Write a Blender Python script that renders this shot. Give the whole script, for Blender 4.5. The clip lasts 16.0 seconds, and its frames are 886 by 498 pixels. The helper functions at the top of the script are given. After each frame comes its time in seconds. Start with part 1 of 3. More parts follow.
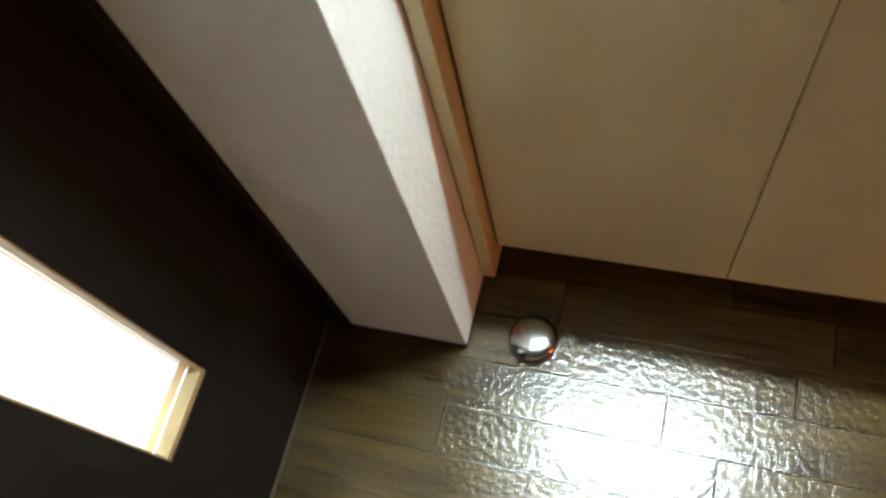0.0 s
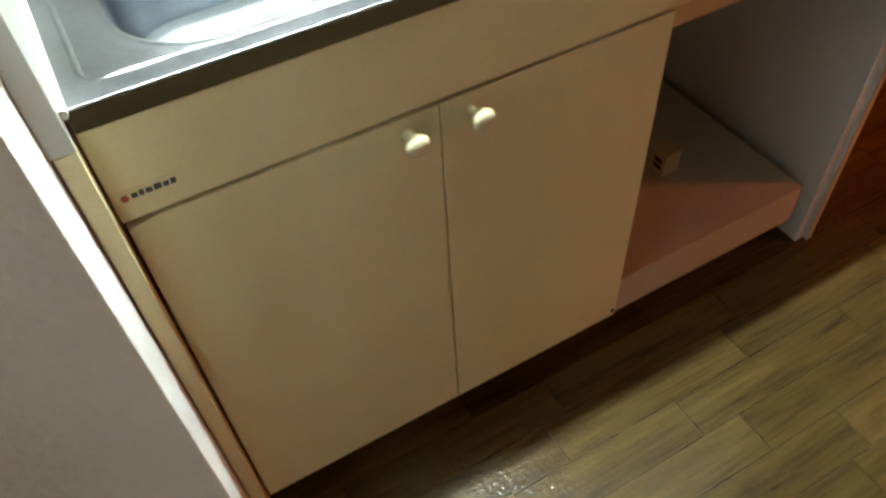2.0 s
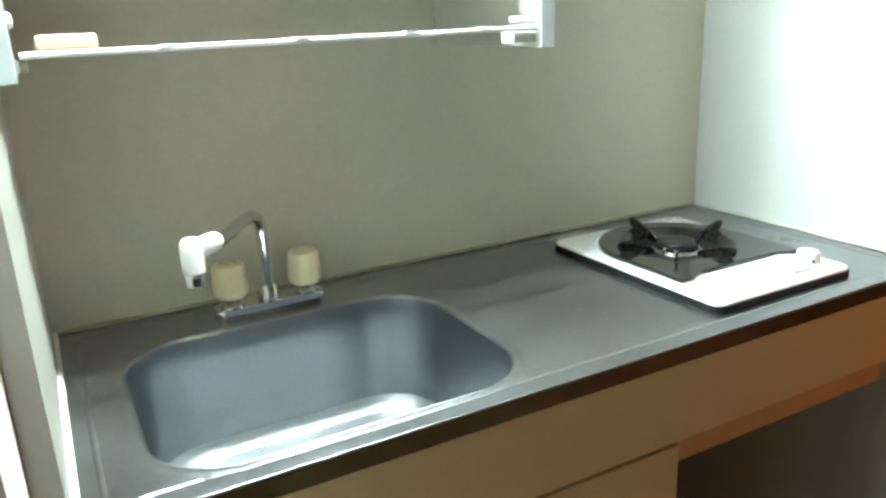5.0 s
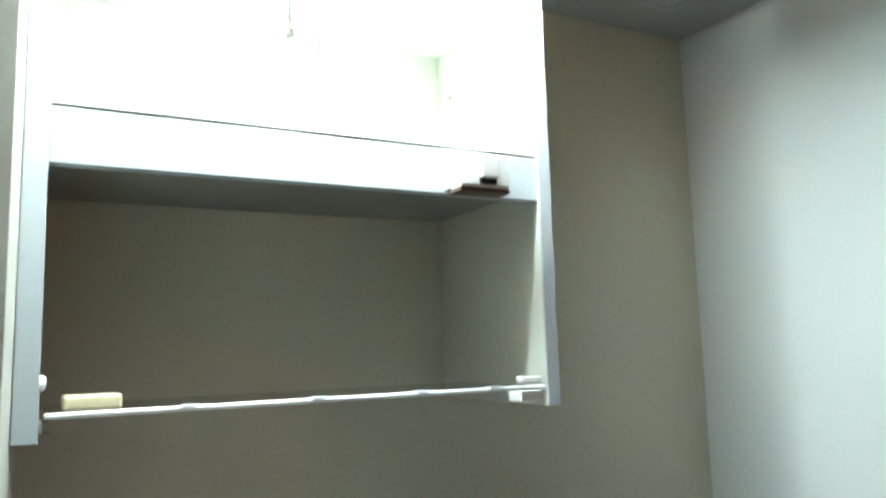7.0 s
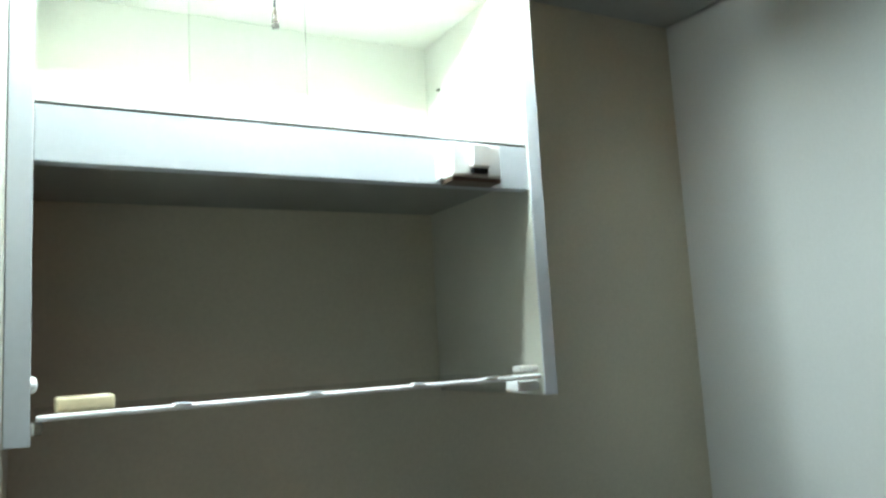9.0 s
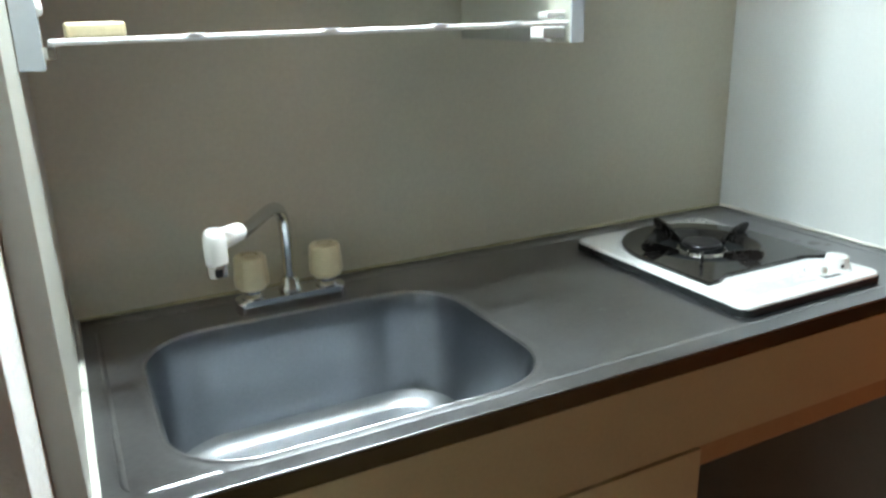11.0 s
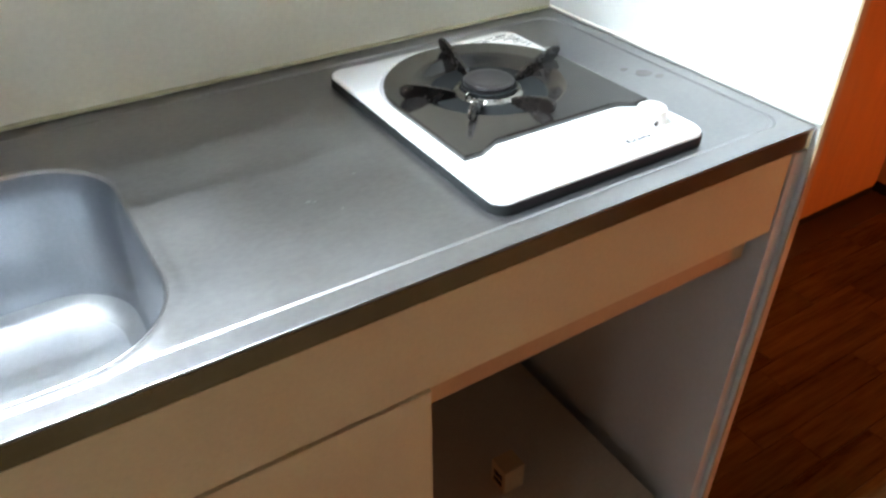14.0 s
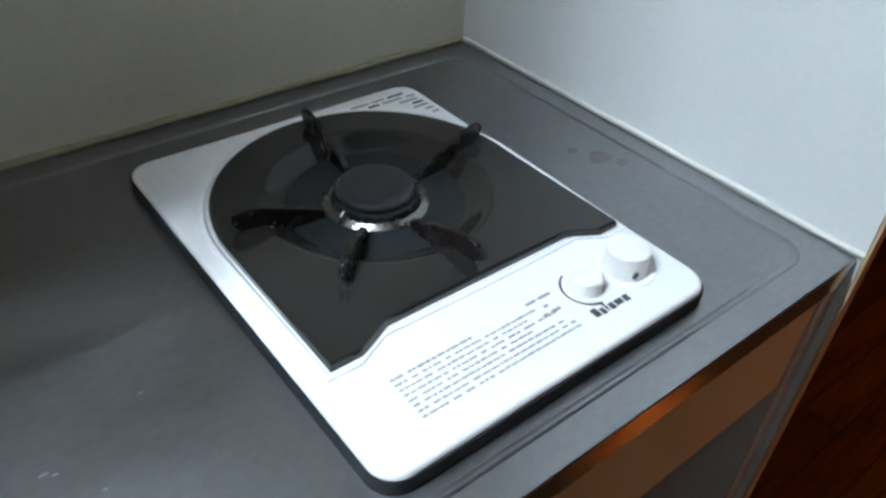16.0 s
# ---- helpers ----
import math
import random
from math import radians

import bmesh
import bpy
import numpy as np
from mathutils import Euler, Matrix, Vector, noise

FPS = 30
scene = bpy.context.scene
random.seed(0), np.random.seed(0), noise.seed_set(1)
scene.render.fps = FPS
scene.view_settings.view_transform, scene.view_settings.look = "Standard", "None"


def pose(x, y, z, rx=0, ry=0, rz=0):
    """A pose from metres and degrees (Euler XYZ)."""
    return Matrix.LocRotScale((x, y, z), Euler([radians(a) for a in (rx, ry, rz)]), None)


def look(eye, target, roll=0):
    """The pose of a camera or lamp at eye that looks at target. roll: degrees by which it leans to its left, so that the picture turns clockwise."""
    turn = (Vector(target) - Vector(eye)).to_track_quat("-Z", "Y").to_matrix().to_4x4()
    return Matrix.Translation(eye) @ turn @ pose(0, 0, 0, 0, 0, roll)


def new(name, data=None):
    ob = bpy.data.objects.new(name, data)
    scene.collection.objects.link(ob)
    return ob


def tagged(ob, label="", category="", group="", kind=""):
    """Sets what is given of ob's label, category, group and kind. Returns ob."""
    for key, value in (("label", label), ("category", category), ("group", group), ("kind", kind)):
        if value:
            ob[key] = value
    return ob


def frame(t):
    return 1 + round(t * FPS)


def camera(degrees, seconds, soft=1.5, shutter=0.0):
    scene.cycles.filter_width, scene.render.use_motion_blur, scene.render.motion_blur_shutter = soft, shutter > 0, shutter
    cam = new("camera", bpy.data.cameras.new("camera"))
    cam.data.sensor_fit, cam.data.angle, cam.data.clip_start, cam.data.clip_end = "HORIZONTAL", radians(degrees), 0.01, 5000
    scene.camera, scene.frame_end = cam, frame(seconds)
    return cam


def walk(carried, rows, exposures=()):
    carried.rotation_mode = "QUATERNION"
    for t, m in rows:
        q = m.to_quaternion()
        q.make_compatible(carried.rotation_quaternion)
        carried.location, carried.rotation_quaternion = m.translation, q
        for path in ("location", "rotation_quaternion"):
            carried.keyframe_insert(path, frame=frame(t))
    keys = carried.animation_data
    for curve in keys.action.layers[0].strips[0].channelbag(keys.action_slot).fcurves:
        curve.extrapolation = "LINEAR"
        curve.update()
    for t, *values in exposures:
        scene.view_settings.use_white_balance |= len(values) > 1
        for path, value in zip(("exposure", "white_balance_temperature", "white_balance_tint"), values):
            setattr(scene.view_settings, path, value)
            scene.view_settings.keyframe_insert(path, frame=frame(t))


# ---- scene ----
cam = camera(60.8, 16.0, soft=2.6, shutter=0.25)
PATH = [
    (0, (0.228, -0.498, 1.168), (-0.28, 0.284, -0.601), -21.1),
    (0.2, (0.185, -0.51, 1.166), (-0.203, 0.349, -0.598), -21.7),
    (0.5, (0.14, -0.536, 1.193), (-0.067, 0.452, -0.533), -21.3),
    (0.7, (0.112, -0.552, 1.206), (0.06, 0.479, -0.507), -20.1),
    (1, (0.075, -0.572, 1.211), (0.289, 0.501, -0.463), -13.9),
    (1.5, (0.061, -0.594, 1.224), (0.524, 0.508, -0.380), -5.9),
    (2, (0.048, -0.595, 1.234), (0.633, 0.589, -0.267), -4.3),
    (2.5, (0.043, -0.591, 1.246), (0.719, 0.710, -0.115), -3.0),
    (3, (0.046, -0.597, 1.255), (0.782, 0.810, 0.040), -3.0),
    (5.5, (0.025, -0.615, 1.258), (0.949, 1.116, 0.868), -2.4),
    (6, (0.022, -0.614, 1.268), (0.971, 1.139, 1.112), -2.6),
    (6.5, (0.026, -0.623, 1.277), (0.972, 1.138, 1.357), -2.7),
    (7, (0.02, -0.625, 1.29), (0.959, 1.122, 1.551), -1.7),
    (7.5, (0.021, -0.627, 1.288), (0.948, 1.102, 1.675), -2.1),
    (8, (0.016, -0.621, 1.291), (0.957, 1.097, 1.696), -2.3),
    (10.5, (0.03, -0.614, 1.262), (0.935, 1.132, 0.894), -2.8),
    (11, (0.027, -0.603, 1.256), (0.876, 1.104, 0.652), -1.6),
    (11.5, (0.039, -0.594, 1.247), (0.848, 1.067, 0.482), -2.2),
    (12, (0.072, -0.584, 1.247), (0.893, 1.014, 0.367), -2.9),
    (12.5, (0.117, -0.553, 1.247), (0.983, 0.983, 0.305), -1.7),
    (13, (0.213, -0.513, 1.245), (1.078, 0.949, 0.189), -2.9),
    (13.5, (0.329, -0.478, 1.249), (1.183, 0.897, 0.074), -2.0),
    (14, (0.427, -0.433, 1.252), (1.286, 0.937, 0.076), -0.2),
    (14.5, (0.516, -0.327, 1.247), (1.413, 1.039, 0.094), -0.1),
    (15, (0.601, -0.212, 1.244), (1.561, 1.115, 0.096), 0.7),
    (15.5, (0.637, -0.16, 1.234), (1.663, 1.096, 0.063), 1.7),
    (16, (0.651, -0.15, 1.215), (1.665, 1.041, -0.031), 3.5),
]
EXPO = [(0, 1.84, 6550, 5), (0.6, 1.78, 6550, 5), (1.5, 2.00, 6560, 4), (3, 2.03, 6560, 3), (5.5, 1.47, 6500, 1), (6.3, 1.36, 6400, 2), (7.2, 0.22, 6420, 6), (8, -0.33, 6420, 5), (10.5, 0.70, 6460, 9),
        (11.5, 1.06, 6420, 12), (12.5, 1.56, 6430, 15), (13, 1.54, 6410, 15), (13.6, 1.86, 6370, 17), (14.5, 2.02, 6300, 18), (15.2, 1.08, 6110, 19), (16, 0.38, 5950, 18)]
walk(cam, [(t, look(eye, target, roll)) for t, eye, target, roll in PATH], EXPO)

# ---- light ----
world = bpy.data.worlds.new("world")
scene.world = world
world.use_nodes = True
wn = world.node_tree.nodes
sky = wn.new("ShaderNodeTexSky")
sky.sky_type, sky.sun_disc = "NISHITA", False
sky.sun_elevation, sky.sun_rotation = radians(35), radians(100)
world.node_tree.links.new(sky.outputs[0], wn["Background"].inputs[0])
wn["Background"].inputs[1].default_value = 0.08

TUBE_POWER = 340.0
WARM_POWER = 7.8
bulb = bpy.data.lights.new("hall_bulb", "POINT")
bulb.energy, bulb.color, bulb.shadow_soft_size = WARM_POWER, (1.0, 0.21, 0.025), 0.06
bulb_ob = new("hall_bulb", bulb)
bulb_ob.matrix_world = pose(2.30, -0.70, 0.78)


# ---- materials ----
def mat(name, base, rough=0.5, metal=0.0, var=0.12, scale=6.0, grain=60.0, bump=0.05, stretch=(1, 1, 1), dark=None,
        coat=0.0, spec=0.5, island=0.0, rough_var=0.1, dist=0.002, ripple=0.0):
    m = bpy.data.materials.new(name)
    m.use_nodes = True
    n, l = m.node_tree.nodes, m.node_tree.links
    b = n["Principled BSDF"]
    tc = n.new("ShaderNodeTexCoord")
    mp = n.new("ShaderNodeMapping")
    mp.inputs["Scale"].default_value = stretch
    l.new(tc.outputs["Object"], mp.inputs[0])
    big, fine = n.new("ShaderNodeTexNoise"), n.new("ShaderNodeTexNoise")
    big.inputs["Scale"].default_value, big.inputs["Detail"].default_value = scale, 4
    fine.inputs["Scale"].default_value, fine.inputs["Detail"].default_value = grain, 6
    l.new(mp.outputs[0], big.inputs["Vector"])
    l.new(mp.outputs[0], fine.inputs["Vector"])
    mixv = n.new("ShaderNodeMath")
    mixv.operation = "MULTIPLY_ADD"
    mixv.inputs[1].default_value = 0.4
    l.new(fine.outputs[0], mixv.inputs[0])
    sc = n.new("ShaderNodeMath")
    sc.operation = "MULTIPLY"
    sc.inputs[1].default_value = 0.6
    l.new(big.outputs[0], sc.inputs[0])
    l.new(sc.outputs[0], mixv.inputs[2])
    ramp = n.new("ShaderNodeValToRGB")
    d = dark or tuple(c * (1 - 2 * var) for c in base)
    ramp.color_ramp.elements[0].position, ramp.color_ramp.elements[1].position = 0.3, 0.7
    ramp.color_ramp.elements[0].color = (*d, 1)
    ramp.color_ramp.elements[1].color = (*base, 1)
    l.new(mixv.outputs[0], ramp.inputs[0])
    out = ramp.outputs[0]
    if island:
        oi = n.new("ShaderNodeObjectInfo")
        hsv = n.new("ShaderNodeHueSaturation")
        mr = n.new("ShaderNodeMapRange")
        mr.inputs["To Min"].default_value, mr.inputs["To Max"].default_value = 1 - island, 1 + island
        l.new(oi.outputs["Random"], mr.inputs["Value"])
        l.new(mr.outputs[0], hsv.inputs["Value"])
        l.new(out, hsv.inputs["Color"])
        out = hsv.outputs[0]
        add = n.new("ShaderNodeVectorMath")
        add.operation = "SCALE"
        comb = n.new("ShaderNodeCombineXYZ")
        for k in range(3):
            l.new(oi.outputs["Random"], comb.inputs[k])
        l.new(comb.outputs[0], add.inputs[0])
        add.inputs["Scale"].default_value = 37.0
        l.new(add.outputs[0], mp.inputs["Location"])
    l.new(out, b.inputs["Base Color"])
    rr = n.new("ShaderNodeMapRange")
    rr.inputs["To Min"].default_value, rr.inputs["To Max"].default_value = max(0.02, rough - rough_var), min(1, rough + rough_var)
    l.new(mixv.outputs[0], rr.inputs["Value"])
    l.new(rr.outputs[0], b.inputs["Roughness"])
    b.inputs["Metallic"].default_value = metal
    b.inputs["Coat Weight"].default_value = coat
    b.inputs["Specular IOR Level"].default_value = spec
    if bump:
        bp = n.new("ShaderNodeBump")
        bp.inputs["Strength"].default_value, bp.inputs["Distance"].default_value = bump, dist
        if ripple:
            rp = n.new("ShaderNodeTexNoise")
            rp.inputs["Scale"].default_value, rp.inputs["Detail"].default_value = ripple, 3
            l.new(tc.outputs["Object"], rp.inputs["Vector"])
            l.new(rp.outputs[0], bp.inputs["Height"])
        else:
            l.new(fine.outputs[0], bp.inputs["Height"])
        l.new(bp.outputs[0], b.inputs["Normal"])
    return m


def glow(name, color, strength):
    m = bpy.data.materials.new(name)
    m.use_nodes = True
    b = m.node_tree.nodes["Principled BSDF"]
    b.inputs["Base Color"].default_value = (0.8, 0.8, 0.8, 1)
    b.inputs["Emission Color"].default_value = (*color, 1)
    b.inputs["Emission Strength"].default_value = strength
    return m


def glass_mat(name, rough=0.0):
    m = bpy.data.materials.new(name)
    m.use_nodes = True
    b = m.node_tree.nodes["Principled BSDF"]
    b.inputs["Base Color"].default_value = (0.99, 1.0, 0.99, 1)
    b.inputs["Transmission Weight"].default_value = 1.0
    b.inputs["Roughness"].default_value = rough
    b.inputs["IOR"].default_value = 1.40
    return m


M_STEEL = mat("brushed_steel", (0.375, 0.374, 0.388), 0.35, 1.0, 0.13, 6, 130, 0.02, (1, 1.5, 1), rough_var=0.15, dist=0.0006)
# One sink steel in three tones: shaded walls, half-lit bend, lit floor.
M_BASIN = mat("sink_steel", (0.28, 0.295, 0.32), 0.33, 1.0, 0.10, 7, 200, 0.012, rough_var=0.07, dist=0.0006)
M_BEND = mat("half_lit_steel", (0.46, 0.475, 0.50), 0.46, 1.0, 0.10, 9, 180, 0.02, rough_var=0.08, dist=0.0006)
# Brightened for the lamplit basin floor; also serves the worktop scratches.
M_LITSCRATCH = mat("lit_and_scratched_steel", (0.60, 0.62, 0.65), 0.42, 1.0, 0.10, 9, 180, 0.02, rough_var=0.08, dist=0.0006)
M_STAIN = mat("burnt_steel_stain", (0.33, 0.32, 0.31), 0.46, 0.9, 0.2, 40, 200, 0.05)
M_TRIM = mat("dark_polished_steel", (0.44, 0.43, 0.42), 0.11, 1.0, 0.1, 7, 150, 0.04, (1, 6, 6), rough_var=0.05)
M_CHROME = mat("chrome", (0.75, 0.75, 0.75), 0.12, 1.0, 0.05, 8, 120, 0.0, rough_var=0.06)
M_LAM = mat("cream_laminate", (0.68, 0.60, 0.365), 0.62, 0, 0.07, 3, 220, 0.04, spec=0.25)
M_LAMEDGE = mat("tan_board_edge", (0.52, 0.36, 0.20), 0.6, 0, 0.1, 8, 150, 0.05)
M_GREYBOARD = mat("grey_white_board", (0.58, 0.58, 0.56), 0.5, 0, 0.08, 3, 160, 0.03)
M_PINKBOARD = mat("pale_shelf_board", (0.46, 0.38, 0.29), 0.5, 0, 0.10, 4, 140, 0.03)
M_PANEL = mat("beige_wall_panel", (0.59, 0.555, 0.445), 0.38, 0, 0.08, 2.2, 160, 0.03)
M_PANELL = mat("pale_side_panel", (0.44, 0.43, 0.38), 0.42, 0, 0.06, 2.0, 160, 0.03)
M_PANELW = mat("white_wall_panel", (0.66, 0.68, 0.67), 0.42, 0, 0.05, 2.0, 160, 0.03)
M_PAPER = mat("white_wallpaper", (0.82, 0.80, 0.77), 0.85, 0, 0.05, 5, 95, 0.6, dist=0.004)
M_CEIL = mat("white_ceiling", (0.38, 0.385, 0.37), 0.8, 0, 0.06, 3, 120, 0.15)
M_CAB = mat("pale_cabinet_board", (0.53, 0.535, 0.47), 0.45, 0, 0.05, 4, 140, 0.03)
M_WHITE = mat("white_painted_board", (0.80, 0.81, 0.80), 0.4, 0, 0.04, 4, 140, 0.03)
M_PLASTIC = mat("white_plastic", (0.82, 0.82, 0.80), 0.3, 0, 0.04, 9, 150, 0.02)
M_FASCIA = mat("cool_white_board", (0.47, 0.505, 0.54), 0.7, 0, 0.04, 4, 140, 0.03, spec=0.2)
# Board colour darkened to stand for shade inside the bay and under the cabinet.
M_UNDER = mat("shade_dark_board", (0.27, 0.275, 0.24), 0.6, 0, 0.08, 5, 140, 0.04)
M_SMOKE = mat("worn_metal_cap", (0.42, 0.42, 0.41), 0.17, 1.0, 0.08, 9, 150, 0.02, rough_var=0.05)
M_CREAMPL = mat("yellowed_plastic", (0.62, 0.54, 0.345), 0.35, 0, 0.08, 14, 150, 0.03)
M_ENAMEL = mat("white_enamel", (0.82, 0.83, 0.83), 0.22, 0, 0.03, 6, 90, 0.02, coat=0.3)
M_PAN = mat("dark_enamel", (0.019, 0.017, 0.016), 0.13, 0, 0.18, 7, 160, 0.03, coat=0.25, rough_var=0.06)
M_BLACK = mat("black_rubber", (0.012, 0.014, 0.015), 0.6, 0, 0.2, 8, 120, 0.05, spec=0.2)
M_IRON = mat("dark_cast_iron", (0.010, 0.0075, 0.0065), 0.27, 0.0, 0.1, 18, 160, 0.03)
M_BURNER = mat("worn_aluminium", (0.34, 0.325, 0.30), 0.27, 1.0, 0.25, 25, 200, 0.1)
M_CAP = mat("dark_burner_cap", (0.040, 0.037, 0.042), 0.38, 0.5, 0.2, 20, 150, 0.1)
M_PRINT = mat("grey_print", (0.36, 0.36, 0.35), 0.6, 0, 0.2, 60, 300, 0.0)
M_DARKPRINT = mat("dark_print", (0.05, 0.05, 0.06), 0.6, 0, 0.2, 60, 300, 0.0)
M_REDPRINT = mat("red_print", (0.45, 0.05, 0.04), 0.6, 0, 0.2, 60, 300, 0.0)
M_CAULK = mat("yellowed_sealant", (0.50, 0.46, 0.29), 0.45, 0, 0.25, 12, 80, 0.2)
M_CAULKW = mat("white_sealant", (0.78, 0.77, 0.70), 0.45, 0, 0.12, 12, 80, 0.2)
M_DOOR = mat("dark_brown_door", (0.012, 0.0085, 0.006), 0.6, 0, 0.2, 3, 90, 0.08, spec=0.18)
M_BROWN = mat("brown_bakelite", (0.10, 0.065, 0.045), 0.5, 0, 0.1, 9, 90, 0.05)
M_BEAD = mat("pale_wood_bead", (0.50, 0.36, 0.18), 0.5, 0, 0.15, 9, 90, 0.05)
M_WOOD = mat("orange_wood", (0.54, 0.28, 0.10), 0.42, 0, 0.16, 4, 60, 0.05, (1, 1, 0.12))
M_PLANK = mat("glossy_floor_plank", (0.086, 0.054, 0.018), 0.18, 0, 0.2, 9, 42, 0.55, (0.3, 3.6, 1), dark=(0.020, 0.011, 0.0035),
              island=0.25, rough_var=0.05, dist=0.0022, ripple=100.0)
M_JOINT = mat("floor_joint", (0.075, 0.045, 0.02), 0.6, 0, 0.2, 9, 80, 0.05)
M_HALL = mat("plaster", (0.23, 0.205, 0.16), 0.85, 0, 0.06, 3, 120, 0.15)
M_TUBE = glow("fluorescent_tube", (0.85, 1.0, 1.02), TUBE_POWER)
M_BULB = glow("warm_bulb_glass", (1.0, 0.45, 0.15), 6.0)
M_DAY = glow("daylight_backdrop", (0.95, 0.98, 1.0), 0.5)
M_GLASS = glass_mat("clear_glass")


# ---- mesh helpers ----
def part(name, bm, material, parent=None, label="", smooth=True):
    bmesh.ops.recalc_face_normals(bm, faces=bm.faces)
    me = bpy.data.meshes.new(name)
    bm.to_mesh(me)
    bm.free()
    me.materials.append(material)
    if smooth:
        for p in me.polygons:
            p.use_smooth = True
        me.set_sharp_from_angle(angle=radians(38))
    ob = new(name, me)
    if smooth:
        even = ob.modifiers.new("flat_faces", "WEIGHTED_NORMAL")
        even.keep_sharp, even.weight = True, 60
    if parent is not None:
        ob.parent = parent
    if label:
        ob["label"] = label
    return ob


def thing(name, label, category, group="", kind=""):
    return tagged(new(name), label, category, group, kind)


def box(x0, x1, y0, y1, z0, z1, bev=0.0015, seg=2, bm=None):
    one = bmesh.new()
    bmesh.ops.create_cube(one, size=1.0, matrix=Matrix.LocRotScale(
        ((x0 + x1) / 2, (y0 + y1) / 2, (z0 + z1) / 2), None, (x1 - x0, y1 - y0, z1 - z0)))
    if bev:
        bmesh.ops.bevel(one, geom=one.edges[:], offset=bev, segments=seg, affect="EDGES", profile=0.5)
    if bm is None:
        return one
    join(bm, one)
    return bm


def join(bm, one, m=None):
    me = bpy.data.meshes.new("t")
    if m is not None:
        bmesh.ops.transform(one, matrix=m, verts=one.verts)
    one.to_mesh(me)
    one.free()
    bm.from_mesh(me)
    bpy.data.meshes.remove(me)
    return bm


def lathe(profile, n=32, at=(0, 0, 0), m=None):
    """Turn (r, z) pairs round the z axis."""
    bm = bmesh.new()
    rings = []
    for r, z in profile:
        if r < 1e-6:
            rings.append([bm.verts.new((0, 0, z))])
        else:
            rings.append([bm.verts.new((r * math.cos(2 * math.pi * k / n), r * math.sin(2 * math.pi * k / n), z)) for k in range(n)])
    for a, b in zip(rings, rings[1:]):
        for k in range(n):
            j = (k + 1) % n
            if len(a) == 1 and len(b) > 1:
                bm.faces.new((a[0], b[k], b[j]))
            elif len(b) == 1 and len(a) > 1:
                bm.faces.new((a[k], a[j], b[0]))
            elif len(a) > 1:
                bm.faces.new((a[k], a[j], b[j], b[k]))
    bmesh.ops.transform(bm, matrix=Matrix.Translation(at) @ (m or Matrix()), verts=bm.verts)
    return bm


def tube(points, r, n=14, caps=True):
    """A round bar along points; r is one radius or one for each point."""
    bm = bmesh.new()
    pts = [Vector(p) for p in points]
    rs = r if isinstance(r, (list, tuple)) else [r] * len(pts)
    rings, side = [], None
    for i, p in enumerate(pts):
        d = (pts[min(i + 1, len(pts) - 1)] - pts[max(i - 1, 0)]).normalized()
        if side is None:
            side = d.orthogonal().normalized()
        side = (side - d * side.dot(d)).normalized()
        up = d.cross(side)
        rings.append([bm.verts.new(p + rs[i] * (side * math.cos(2 * math.pi * k / n) + up * math.sin(2 * math.pi * k / n))) for k in range(n)])
    for a, b in zip(rings, rings[1:]):
        for k in range(n):
            j = (k + 1) % n
            bm.faces.new((a[k], a[j], b[j], b[k]))
    if caps:
        bm.faces.new(rings[0])
        bm.faces.new(rings[-1][::-1])
    return bm


def prism(outline, z0, z1, bev=0.0, seg=2):
    bm = bmesh.new()
    lo = [bm.verts.new((x, y, z0)) for x, y in outline]
    hi = [bm.verts.new((x, y, z1)) for x, y in outline]
    bm.faces.new(lo[::-1])
    top = bm.faces.new(hi)
    for k in range(len(lo)):
        j = (k + 1) % len(lo)
        bm.faces.new((lo[k], lo[j], hi[j], hi[k]))
    if bev:
        bmesh.ops.bevel(bm, geom=list(top.edges), offset=bev, segments=seg, affect="EDGES", profile=0.5)
    return bm


def round_rect(x0, x1, y0, y1, r, n=8):
    pts = []
    for cx, cy, a in ((x1 - r, y0 + r, -90), (x1 - r, y1 - r, 0), (x0 + r, y1 - r, 90), (x0 + r, y0 + r, 180)):
        for k in range(n + 1):
            t = radians(a + 90 * k / n)
            pts.append((cx + r * math.cos(t), cy + r * math.sin(t)))
    return pts


def reach(outline, cx, cy, t):
    """How far the outline lies from (cx, cy) in the direction t."""
    dx, dy = math.cos(t), math.sin(t)
    best = 0.0
    for (ax, ay), (bx, by) in zip(outline, outline[1:] + outline[:1]):
        ex, ey = bx - ax, by - ay
        det = dx * -ey + dy * ex
        if abs(det) < 1e-12:
            continue
        s = ((ax - cx) * -ey + (ay - cy) * ex) / det
        u = (dx * (ay - cy) - dy * (ax - cx)) / det
        if s > 0 and -1e-9 <= u <= 1 + 1e-9:
            best = max(best, s)
    return best


def bezier(pts, n=16):
    out = []
    p = [Vector(q) for q in pts]
    for k in range(n + 1):
        t = k / n
        q = p[:]
        while len(q) > 1:
            q = [a.lerp(b, t) for a, b in zip(q, q[1:])]
        out.append(q[0])
    return out


H, W, D = 0.86, 1.20, 0.483
CEIL, HALL_CEIL = 1.922, 2.30
X_DOOR = -0.265

